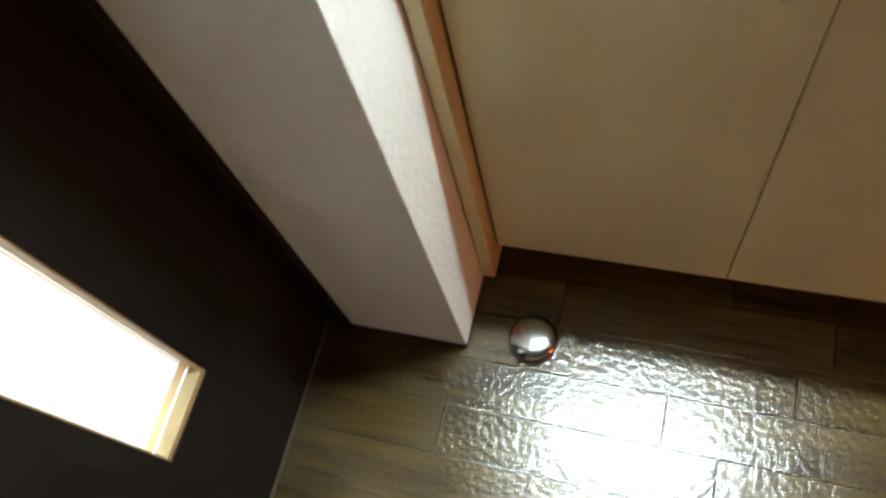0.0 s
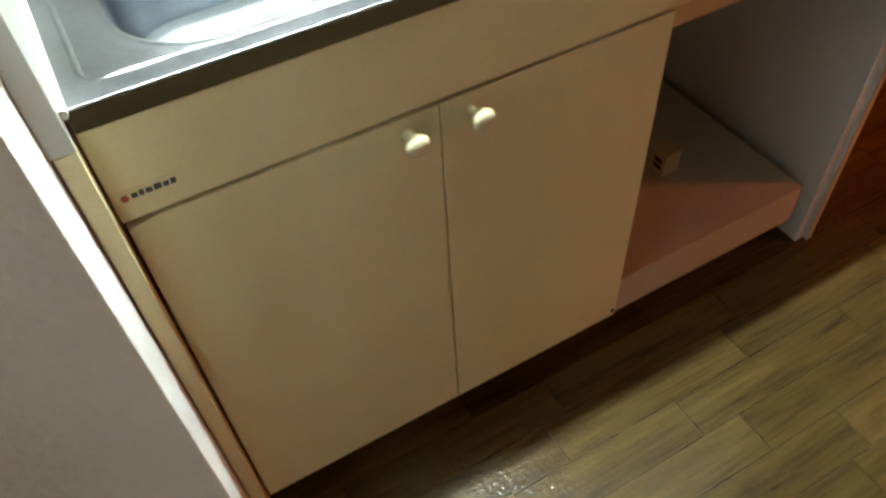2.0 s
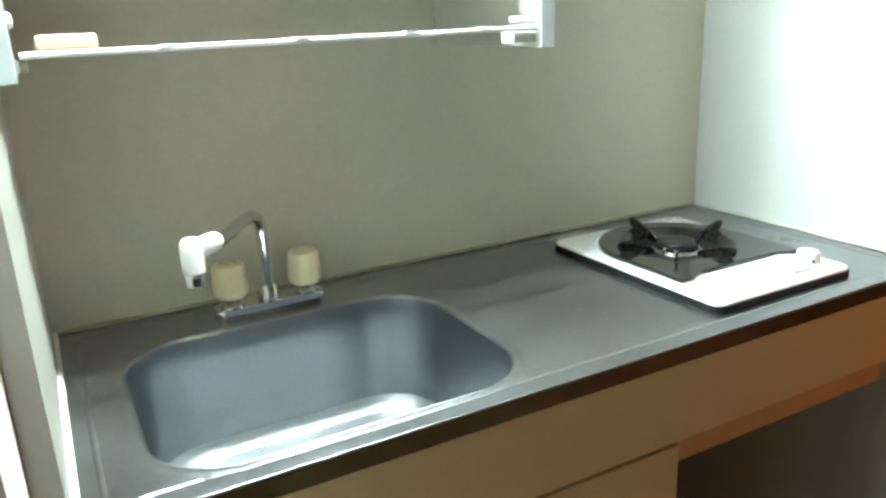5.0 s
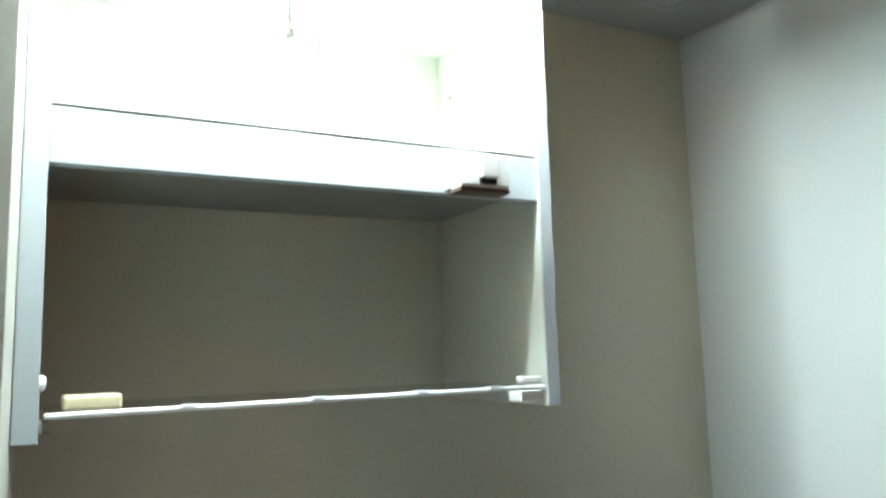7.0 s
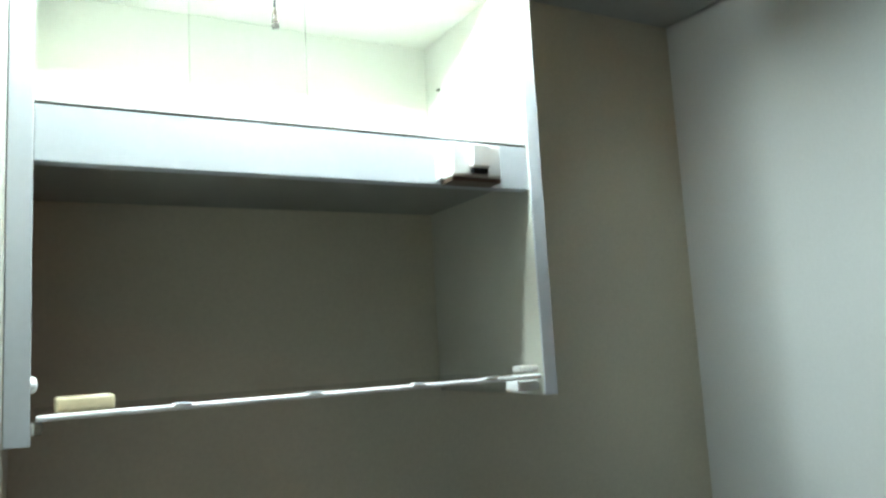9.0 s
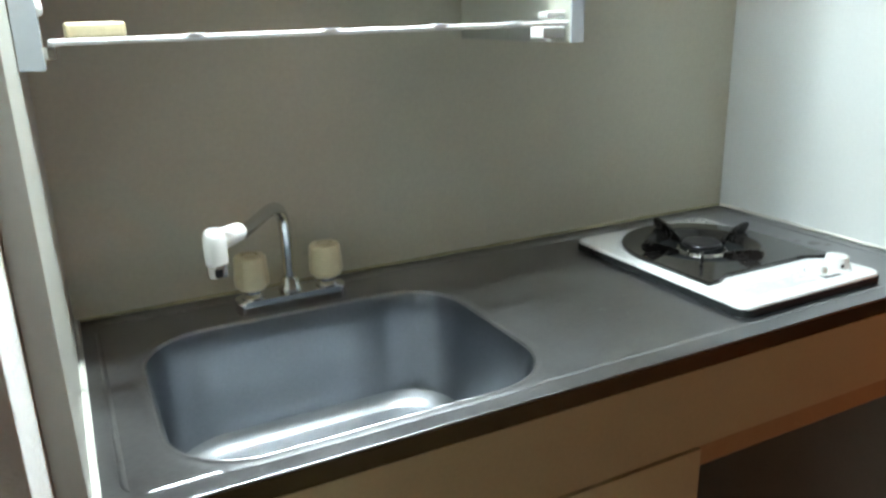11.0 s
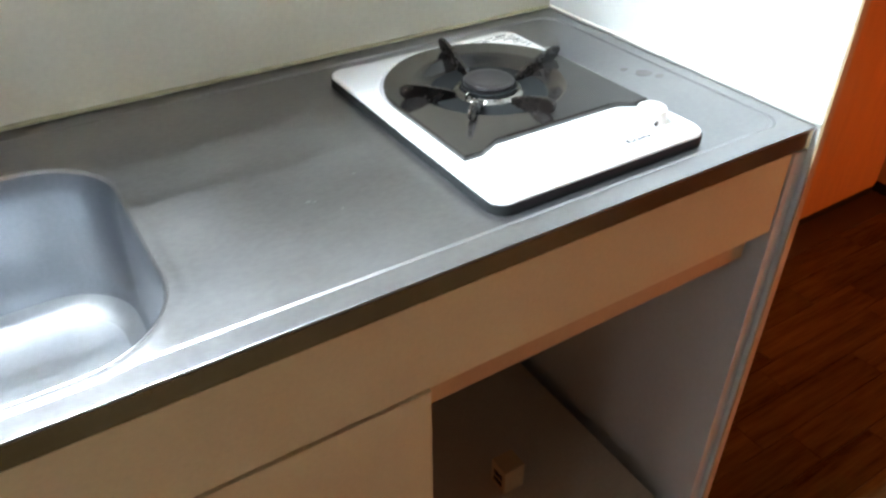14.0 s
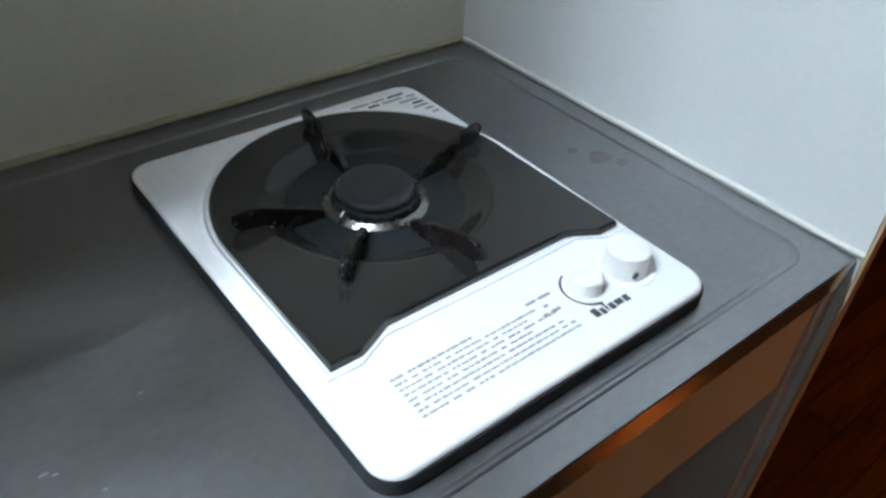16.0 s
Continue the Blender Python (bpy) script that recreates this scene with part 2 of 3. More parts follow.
# ---- structure ----
S = "structure"
tagged(part("wall_back", box(-0.06, W + 0.03, D, D + 0.1, 0, HALL_CEIL + 0.1, 0), M_PANEL), "beige laminated panel wall behind the kitchen worktop", "wall", kind=S)
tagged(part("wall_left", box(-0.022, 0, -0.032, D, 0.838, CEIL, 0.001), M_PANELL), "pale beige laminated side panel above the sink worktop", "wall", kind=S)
wr = tagged(part("wall_right", box(W, W + 0.014, -0.007, D, 0, HALL_CEIL, 0.001), M_PANELW), "white laminated panel wall beside the gas stove", "wall", kind=S)
tagged(part("wall_corner", box(-0.225, -0.0225, -0.150, D + 0.1, 0.012, HALL_CEIL, 0.004), M_PAPER), "white textured wallpaper on a projecting wall corner", "wall", kind=S)
tagged(part("baseboard", box(-0.224, -0.0235, -0.149, -0.03, 0, 0.0118, 0.001), M_BLACK), "thin black strip under the wallpapered wall corner", "baseboard", kind=S)
tagged(part("wall_entrance", box(X_DOOR - 0.1, X_DOOR, -0.15, D + 0.1, 0, HALL_CEIL, 0), M_DOOR), "dark brown wall jamb beside the entrance door", "wall", kind=S)
tagged(part("trim", box(X_DOOR, -0.2255, -0.158, -0.100, 0, HALL_CEIL - 0.001, 0.002), M_DOOR), "dark brown door jamb against the wallpapered wall", "trim", kind=S)
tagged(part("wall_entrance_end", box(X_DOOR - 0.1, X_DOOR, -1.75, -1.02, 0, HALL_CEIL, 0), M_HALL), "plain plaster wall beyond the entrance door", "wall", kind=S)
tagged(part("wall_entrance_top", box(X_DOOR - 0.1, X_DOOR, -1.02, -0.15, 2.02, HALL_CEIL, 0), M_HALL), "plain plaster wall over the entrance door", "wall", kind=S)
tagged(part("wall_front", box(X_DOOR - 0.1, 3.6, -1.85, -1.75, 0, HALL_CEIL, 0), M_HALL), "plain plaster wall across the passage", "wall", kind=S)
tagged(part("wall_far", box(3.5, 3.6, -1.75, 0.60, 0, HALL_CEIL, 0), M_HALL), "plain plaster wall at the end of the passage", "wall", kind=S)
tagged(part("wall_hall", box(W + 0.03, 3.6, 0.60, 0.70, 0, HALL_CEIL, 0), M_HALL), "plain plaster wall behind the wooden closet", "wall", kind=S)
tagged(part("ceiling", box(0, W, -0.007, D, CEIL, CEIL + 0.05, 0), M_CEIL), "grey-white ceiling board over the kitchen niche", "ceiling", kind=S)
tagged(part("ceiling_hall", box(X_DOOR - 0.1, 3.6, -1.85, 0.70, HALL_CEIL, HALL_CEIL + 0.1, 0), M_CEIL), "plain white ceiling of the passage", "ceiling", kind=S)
tagged(part("wall_lintel", box(-0.022, W + 0.014, -0.030, -0.0080, 1.8455, HALL_CEIL, 0.001), M_WOOD), "orange-brown wooden lintel over the kitchen niche", "lintel", kind=S)
tagged(part("trim_lintel", box(-0.022, W + 0.014, -0.032, -0.0075, 1.831, 1.8450, 0.001), M_WHITE), "pale trim strip under the wooden lintel", "trim", kind=S)
tagged(part("trim_wall_edge", box(W - 0.0002, W + 0.0125, -0.0104, -0.0072, 0.0, 1.8305, 0.0008), M_LAMEDGE), "tan edge strip on the white panel wall", "trim", kind=S)
tagged(part("ground", box(-3.0, X_DOOR - 0.11, -3, 2, -0.06, -0.01, 0), M_HALL), "pale concrete ground outside the entrance door", "ground", kind=S)
tagged(part("backdrop", box(-0.345, -0.335, -1.01, -0.16, 0.0, 2.0, 0), M_DAY), "bright daylight behind the glass slit of the entrance door", "backdrop", kind=S)

# sealant along the worktop
seal = thing("sealant", "yellowed sealant bead along the worktop edges", "sealant", kind=S)
part("bead", tube([(0.004 + (W - 0.008) * k / 24, D - 0.002, H + 0.003 + 0.0008 * math.sin(k * 2.3)) for k in range(25)], 0.0030, 8), M_CAULK, seal)
part("bead", tube([(W - 0.001, D - 0.004 - (D + 0.004) * k / 14, H + 0.003 + 0.0006 * math.sin(k * 1.9)) for k in range(15)], 0.0024, 8), M_CAULKW, seal)
part("bead", tube([(0.002, D - 0.004 - (D + 0.010) * k / 14, H + 0.002) for k in range(15)], 0.005, 8), M_CAULKW, seal)

# entrance door with a glass slit
door = thing("door_1", "dark brown entrance door with a narrow frosted glass slit", "door", kind=S)
GY0, GY1, GZ0, GZ1 = -0.450, -0.335, 0.318, 1.75
dm = bmesh.new()
for a in ((-1.015, GY0, 0.012, 2.015), (GY1, -0.155, 0.012, 2.015), (GY0, GY1, 0.012, GZ0), (GY0, GY1, GZ1, 2.015)):
    box(X_DOOR - 0.045, X_DOOR - 0.004, a[0], a[1], a[2], a[3], 0, bm=dm)
part("leaf", dm, M_DOOR, door, smooth=False)
for y0, y1, z0, z1 in ((GY0, GY0 + 0.003, GZ0 + 0.012, GZ1), (GY1 - 0.003, GY1, GZ0 + 0.012, GZ1), (GY0, GY1, GZ0, GZ0 + 0.012), (GY0 + 0.003, GY1 - 0.003, GZ1 - 0.012, GZ1)):
    part("glazing_bead", box(X_DOOR - 0.043, X_DOOR - 0.006, y0, y1, z0, z1, 0.0015), M_BEAD, door, "pale wood glazing bead")
gp = part("pane", box(X_DOOR - 0.03, X_DOOR - 0.024, GY0 + 0.0035, GY1 - 0.0035, GZ0 + 0.0125, GZ1 - 0.0125, 0), M_GLASS, door, "bright glass pane")
gp.visible_shadow = False

# wooden closet and wall in the next room
closet = thing("closet", "orange-brown wooden closet with a flush door", "closet")
part("body", box(W + 0.03, 2.63, 0.556, 0.598, 0.04, HALL_CEIL - 0.02, 0.002), M_WOOD, closet)
part("door", box(W + 0.06, 2.60, 0.545, 0.5555, 0.045, 2.0, 0.002), M_WOOD, closet)
part("plinth", box(W + 0.03, 2.63, 0.562, 0.597, 0.0, 0.039, 0.001), M_BLACK, closet, "black recessed plinth")
cl2 = thing("wardrobe", "tall orange-brown wooden wardrobe end panel", "wardrobe")
part("side_panel", box(2.64, 3.2, -0.35, 0.59, 0.04, 2.1, 0.003), M_WOOD, cl2)
part("plinth", box(2.65, 3.19, -0.34, 0.58, 0, 0.039, 0.001), M_BLACK, cl2, "black recessed plinth")
hl = thing("floor_lamp", "low warm floor lamp with a white shade in the next room", "lamp")
LX, LYF = 2.30, -0.70
part("base", lathe([(0, 0.018), (0.02, 0.018), (0.10, 0.012), (0.11, 0.006), (0.11, 0.0), (0, 0)], 32, (LX, LYF, 0.0005)), M_BLACK, hl)
part("pole", tube([(LX, LYF, 0.017), (LX, LYF, 0.66)], 0.009, 12), M_BLACK, hl)
part("bulb", lathe([(0, -0.06), (0.014, -0.058), (0.015, -0.03), (0.030, -0.010), (0.034, 0.008), (0.022, 0.028), (0, 0.034)], 20, (LX, LYF, 0.72)), M_BULB, hl, "glowing amber bulb")
part("shade", lathe([(0.058, 0.30), (0.060, 0.30), (0.125, 0.165), (0.122, 0.165), (0.058, 0.296)], 32, (LX, LYF, 0.66)), M_WHITE, hl, "white cone shade")

# ---- base cabinet ----
base = thing("base_cabinet", "cream laminated kitchen base cabinet with two doors and an open bay", "cabinet")
part("side_panel", box(-0.020, -0.0005, -0.030, D - 0.002, 0.025, 0.836, 0.002), M_LAM, base)
part("side_panel", box(1.176, W - 0.001, -0.001, D - 0.002, 0.0, 0.829, 0.0015), M_GREYBOARD, base, "grey-white side panel")
part("partition", box(0.670, 0.688, 0.022, D - 0.004, 0.09, 0.829, 0.001), M_GREYBOARD, base)
part("back_panel", box(0.0, 1.176, D - 0.012, D - 0.004, 0.06, 0.829, 0.001), M_UNDER, base, "back board coloured dark for the shade in the bay")
part("front_panel", box(0.002, 1.174, 0.001, 0.019, 0.7205, 0.832, 0.0015), M_LAM, base)
part("rail", box(0.690, 1.165, 0.022, 0.055, 0.672, 0.7195, 0.0015), M_LAMEDGE, base, "tan rail under the front panel")
part("plinth", box(0.0, 1.150, 0.050, 0.066, 0, 0.0765, 0.001), M_BLACK, base, "dark recessed plinth")
part("bottom_board", box(0.002, 0.668, 0.022, D - 0.014, 0.078, 0.095, 0.001), M_GREYBOARD, base)
part("shelf", box(0.690, 1.140, 0.010, D - 0.014, 0.078, 0.172, 0.002), M_PINKBOARD, base, "pale box shelf in the open bay")
KNOB = [(0, 0.030), (0.010, 0.0295), (0.0145, 0.026), (0.0155, 0.022), (0.013, 0.017), (0.008, 0.012), (0.0075, 0.004), (0.010, 0.0), (0, 0)]
for x0, x1, kx in ((0.004, 0.3505, 0.310), (0.352, 0.686, 0.394)):
    chip = 0.006 if x0 < 0.1 else 0.0
    dm = prism([(x0, 0.088), (x1, 0.088), (x1, 0.7155), (x0 + 0.034, 0.7155), (x0 + 0.010, 0.7155 - chip * 0.6), (x0, 0.7155 - chip)], -0.019, -0.001, 0.0016, 2)
    bmesh.ops.transform(dm, matrix=Matrix.Rotation(radians(90), 4, "X"), verts=dm.verts)
    dr = part("door", dm, M_LAM, base)
    part("knob", lathe(KNOB, 20, (kx, 0.001, 0.690), Matrix.Rotation(radians(90), 4, "X")), M_CREAMPL, dr, "small cream plastic knob")
part("hinge_pin", lathe([(0, 0.002), (0.004, 0.002), (0.004, 0), (0, 0)], 10, (0.678, 0.001, 0.105), Matrix.Rotation(radians(90), 4, "X")), M_BLACK, base, "small dark screw hole")
lg = part("badge", box(0.008, 0.068, 0.0002, 0.0009, 0.742, 0.757, 0.0002), M_LAM, base, "small maker's badge with plain dark bars")
part("dot", lathe([(0, 0.0005), (0.004, 0.0005), (0.004, 0), (0, 0)], 14, (0.0145, 0.0001, 0.7485), Matrix.Rotation(radians(90), 4, "X")), M_REDPRINT, lg, "red dot")
for k, (a, b) in enumerate(((0.021, 0.027), (0.0285, 0.033), (0.0345, 0.041), (0.0425, 0.050), (0.0515, 0.057), (0.0585, 0.064))):
    part("bar", box(a, b, -0.0006, 0.0001, 0.7465, 0.7520 + 0.001 * (k % 2), 0), M_DARKPRINT, lg, "dark print bar")

# ---- worktop with sink ----
wt = thing("worktop", "brushed stainless steel worktop with a pressed sink", "worktop")
SX0, SX1, SY0, SY1 = 0.069, 0.492, 0.030, 0.366
SCX, SCY = (SX0 + SX1) / 2, (SY0 + SY1) / 2
ZT = H - 0.0006
hole_line = round_rect(SX0, SX1, SY0, SY1, 0.088, 14)
top = bmesh.new()
rect = [(0.029, 0.0265), (0.56, 0.0265), (0.56, 0.4475), (0.029, 0.4475)]
angs = sorted([math.atan2(y - SCY, x - SCX) for x, y in hole_line] + [math.atan2(y - SCY, x - SCX) for x, y in rect])
ring = lambda line, z, k=1.0, dz=0: [(SCX + k * reach(line, SCX, SCY, t) * math.cos(t), SCY + k * reach(line, SCX, SCY, t) * math.sin(t), z) for t in angs]


def skin(bm, loops, close=False):
    rows = [[bm.verts.new(p) for p in lp] for lp in loops]
    for a, b in zip(rows, rows[1:]):
        for k in range(len(a)):
            j = (k + 1) % len(a)
            bm.faces.new((a[k], a[j], b[j], b[k]))
    if close:
        bm.faces.new(rows[-1])
    return bm


def inset(line, d):
    out = []
    for t in angs:
        r = reach(line, SCX, SCY, t) - d
        out.append((SCX + r * math.cos(t), SCY + r * math.sin(t)))
    return out


lift = lambda pts, z: [(x, y, z) for x, y in pts]
skin(top, [ring(rect, ZT), lift(inset(hole_line, -0.018), ZT), lift(inset(hole_line, -0.011), ZT + 0.0016), lift(inset(hole_line, -0.005), ZT + 0.0022), lift(inset(hole_line, -0.001), ZT + 0.0010), lift(inset(hole_line, 0.001), ZT - 0.001)])
CORNER = 0.022
flat = round_rect(0.029, W - 0.031, 0.0265, 0.4475, CORNER, 6)
right_half = [p for p in flat if p[0] > 0.56]
top.faces.new([top.verts.new((x, y, ZT)) for x, y in [(0.56, 0.0265)] + right_half + [(0.56, 0.4475)]])
part("top_sheet", top, M_STEEL, wt)
# rim with a shallow pressed groove along its inner side
rim = bmesh.new()


def grown(d, z):
    return [(x, y, z) for x, y in round_rect(0.029 - d, W - 0.031 + d, 0.0265 - d, 0.4475 + d, CORNER + d, 6)]


def edge_ring(d, z):
    return [(x, y, z) for x, y in round_rect(0.0025 + d, W - 0.0025 - d, -0.0034 + d, D - 0.0025 - d, 0.0015, 6)]


skin(rim, [edge_ring(0, H - 0.0030), edge_ring(0, H - 0.0007), edge_ring(0.0008, H), grown(0.0066, H), grown(0.0046, H - 0.0017), grown(0.0024, H - 0.0018), grown(0, ZT)])
part("rim", rim, M_STEEL, wt, "raised steel rim with a pressed groove")
part("front_trim", box(0.0025, W - 0.002, -0.0032, 0.0205, 0.8335, H - 0.0029, 0.0006, 1), M_TRIM, wt, "dark reflecting steel front edge")
part("sink_lip", tube(lift(inset(hole_line, -0.0022) + inset(hole_line, -0.0022)[:1], ZT + 0.0010), 0.0015, 8), M_STEEL, wt, "bright polished lip round the sink")
bas = bmesh.new()
loops = [lift(inset(hole_line, 0.0008), ZT - 0.0008)]
DEPTH = 0.172
for k in range(1, 15):
    t = k / 14
    a = math.pi / 2 * t
    d = 0.004 + 0.010 * t if t < 0.55 else 0.0095 + 0.034 * (1 - math.cos((t - 0.55) / 0.45 * math.pi / 2))
    z = ZT - (0.0008 + (DEPTH - 0.045) * t / 0.55 if t < 0.55 else DEPTH - 0.045 + 0.045 * math.sin((t - 0.55) / 0.45 * math.pi / 2))
    loops.append(lift(inset(hole_line, d), z))
for k in (0.6, 0.3, 0.08):
    loops.append([(SCX + (x - SCX) * k, SCY + (y - SCY) * k, ZT - DEPTH - 0.004 * (1 - k)) for x, y, z in loops[14]])
# Lamplight in the basin is put into the colours: dark walls, bright floor.
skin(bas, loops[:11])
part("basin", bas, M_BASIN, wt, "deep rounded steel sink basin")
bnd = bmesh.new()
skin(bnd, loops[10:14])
part("basin_bend", bnd, M_BEND, wt, "steel bend round the basin floor, painted half lit")
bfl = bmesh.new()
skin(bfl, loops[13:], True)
part("basin_floor", bfl, M_LITSCRATCH, wt, "steel basin floor painted bright as if lamplit")

# ---- tap ----
tap = thing("mixer_tap", "chrome sink tap with two cream handles and a white spout head", "tap")
part("body", prism(round_rect(0.205, 0.362, 0.388, 0.428, 0.012, 5), H - 0.003, H + 0.018, 0.005, 3), M_CHROME, tap)
HAND = [(0, 0.050), (0.008, 0.050), (0.0085, 0.0475), (0.012, 0.0475), (0.0125, 0.050), (0.020, 0.049), (0.0225, 0.046), (0.0245, 0.012), (0.0235, 0.006), (0.018, 0.001), (0, 0.0)]


def handle_mesh(at):
    bm = lathe(HAND, 40, at)
    for v in bm.verts:
        dx, dy = v.co.x - at[0], v.co.y - at[1]
        r = math.hypot(dx, dy)
        if r > 0.0225:
            k = 1 - 0.035 * (0.5 + 0.5 * math.cos(10 * math.atan2(dy, dx)))
            v.co.x, v.co.y = at[0] + dx * k, at[1] + dy * k
    return bm


for hx in (0.230, 0.338):
    part("collar", lathe([(0.0165, 0), (0.0165, 0.012), (0.012, 0.016), (0.011, 0.026), (0, 0.026)], 24, (hx, 0.408, H + 0.008)), M_CHROME, tap)
    part("handle", handle_mesh((hx, 0.408, H + 0.030)), M_CREAMPL, tap, "yellowed cream plastic tap handle")
part("spout_base", lathe([(0.016, 0), (0.016, 0.012), (0.013, 0.016), (0.0125, 0.024), (0.0095, 0.028), (0, 0.028)], 24, (0.283, 0.408, H + 0.012)), M_CHROME, tap)
sp = [Vector((0.283, 0.408, H + 0.03))] + bezier([(0.283, 0.408, H + 0.062), (0.284, 0.408, H + 0.137), (0.272, 0.370, H + 0.177), (0.240, 0.325, H + 0.150), (0.192, 0.266, H + 0.151)], 22)
part("spout", tube(sp, 0.0082, 16), M_CHROME, tap)
hd = lathe([(0, 0.020), (0.008, 0.0195), (0.0110, 0.016), (0.0125, 0.010), (0.0128, 0.0), (0.0126, -0.016), (0.0122, -0.020), (0.010, -0.021), (0, -0.021)], 24, (0.157, 0.223, H + 0.154))
join(hd, tube([(0.157, 0.223, H + 0.158), (0.170, 0.239, H + 0.157), (0.184, 0.257, H + 0.155), (0.1915, 0.2665, H + 0.154), (0.194, 0.270, H + 0.154)], [0.0120, 0.0120, 0.0117, 0.0112, 0.0095], 20))
part("spout_head", hd, M_PLASTIC, tap, "white plastic swivel spout head")
part("aerator", lathe([(0.0112, 0), (0.0116, -0.004), (0.0112, -0.015), (0.0092, -0.015), (0.0090, -0.010), (0, -0.010)], 24, (0.157, 0.223, H + 0.134)), M_CHROME, tap, "chrome aerator")
part("aerator_slot", box(0.152, 0.160, 0.2105, 0.2130, H + 0.121, H + 0.130, 0.0005), M_BLACK, tap)

# ---- gas stove ----
st = thing("gas_stove", "white enamelled single-burner gas stove set into the worktop", "stove")
GX0, GX1, GY0s, GY1s = 0.781, 1.061, 0.0365, 0.404
ZS = H + 0.0155
part("gasket", prism(round_rect(GX0 - 0.0015, GX1 + 0.0015, GY0s - 0.0015, GY1s + 0.0015, 0.0192, 8), H - 0.003, H + 0.0108, 0.0008, 1), M_BLACK, st, "black gasket under the plate")
BX, BY = 0.926, 0.2585
R = 0.1265
dish = [(BX - R, 0.1200), (0.8225, 0.1200), (0.8245, 0.1325), (1.0305, 0.1325), (1.0325, 0.1200), (BX + R, 0.1200)]
dish += [(BX + R * math.cos(radians(a)), BY + R * math.sin(radians(a))) for a in range(0, 181, 6)]
pa = sorted([math.atan2(y - BY, x - BX) for x, y in dish] + [radians(a) for a in range(-170, 0, 6)])


def dish_loop(f=None, r=None, z=0.0, d=0.0):
    out = []
    for t in pa:
        rr = r if r is not None else reach(dish, BX, BY, t) - d
        out.append((BX + rr * math.cos(t), BY + rr * math.sin(t), z))
    return out


plate_line = round_rect(GX0, GX1, GY0s, GY1s, 0.018, 8)
qa = sorted([math.atan2(y - BY, x - BX) for x, y in plate_line] + [radians(a) for a in range(-178, 180, 5)])


def plate_loop(d, z, r=None):
    return [(BX + q * math.cos(t), BY + q * math.sin(t), z) for t in qa for q in [r if r is not None else reach(plate_line, BX, BY, t) - d]]


plate = bmesh.new()
skin(plate, [plate_loop(0, H + 0.0105), plate_loop(0, ZS - 0.004), plate_loop(0.0006, ZS - 0.0018), plate_loop(0.002, ZS - 0.0005), plate_loop(0.0045, ZS), plate_loop(0, ZS, 0.097), plate_loop(0, ZS - 0.0045, 0.0965)])
part("top_plate", plate, M_ENAMEL, st)
pan = bmesh.new()
skin(pan, [dish_loop(z=ZS - 0.003), dish_loop(z=ZS + 0.0045), dish_loop(d=0.002, z=ZS + 0.0065), dish_loop(r=0.094, z=ZS + 0.0065), dish_loop(r=0.090, z=ZS + 0.0055),
           dish_loop(r=0.085, z=ZS + 0.0025), dish_loop(r=0.077, z=ZS - 0.0025), dish_loop(r=0.068, z=ZS - 0.0060), dish_loop(r=0.060, z=ZS - 0.0072), dish_loop(r=0.0560, z=ZS - 0.0078), dish_loop(r=0.0550, z=ZS - 0.0138)])
part("drip_pan", pan, M_PAN, st, "dark brown-grey enamelled drip pan")
lip = bmesh.new()
skin(lip, [dish_loop(d=-0.008, z=ZS - 0.001), dish_loop(d=-0.0075, z=ZS + 0.0016), dish_loop(d=-0.0045, z=ZS + 0.0022), dish_loop(d=-0.002, z=ZS + 0.0003)])
part("pressed_lip", lip, M_ENAMEL, st)
part("burner_well", lathe([(0.0556, ZS - 0.0125), (0.0520, ZS - 0.0138), (0.030, ZS - 0.0140), (0, ZS - 0.0140)], 40, (BX, BY, 0)), M_BLACK, st)
part("burner_ring", lathe([(0.0460, ZS - 0.0142), (0.0455, ZS - 0.0080), (0.0415, ZS - 0.0035), (0.0370, ZS - 0.0010), (0.0345, ZS - 0.0015), (0.0335, ZS - 0.0040), (0, ZS - 0.0040)], 48, (BX, BY, 0)), M_BURNER, st, "worn metal burner ring")
part("burner_collar", lathe([(0.0332, ZS - 0.0040), (0.0332, ZS + 0.0025), (0.0310, ZS + 0.0035), (0, ZS + 0.0035)], 48, (BX, BY, 0)), M_BLACK, st)
cap = lathe([(0.0285, ZS + 0.0034), (0.0308, ZS + 0.0050), (0.0310, ZS + 0.0078), (0.0295, ZS + 0.0100), (0.0250, ZS + 0.0110), (0.020, ZS + 0.0106), (0, ZS + 0.0102)], 48, (BX, BY, 0))
part("burner_cap", cap, M_CAP, st, "dark flat burner cap")
for k in range(20):
    a = 2 * math.pi * k / 20
    if k % 5:
        part("flame_slot", lathe([(0, 0.0015), (0.0020, 0.0015), (0.0020, -0.001), (0, -0.001)], 8, (BX + 0.0331 * math.cos(a), BY + 0.0331 * math.sin(a), ZS + 0.0008),
                                 Matrix.Rotation(a, 4, "Z") @ Matrix.Rotation(radians(90), 4, "Y")), M_BLACK, st)
part("electrode", tube([(BX - 0.040, BY - 0.012, ZS - 0.010), (BX - 0.040, BY - 0.012, ZS + 0.002), (BX - 0.036, BY - 0.011, ZS + 0.005)], 0.0018, 8), M_BURNER, st, "small metal spark electrode")
FIN = [(0.047, -0.0135), (0.044, 0.001), (0.050, 0.0055), (0.064, 0.0105), (0.090, 0.0200), (0.106, 0.0240), (0.115, 0.0235), (0.1180, 0.0190), (0.1140, 0.0100), (0.1080, 0.0064), (0.096, 0.0067), (0.087, 0.0040), (0.078, -0.0022), (0.066, -0.0080)]


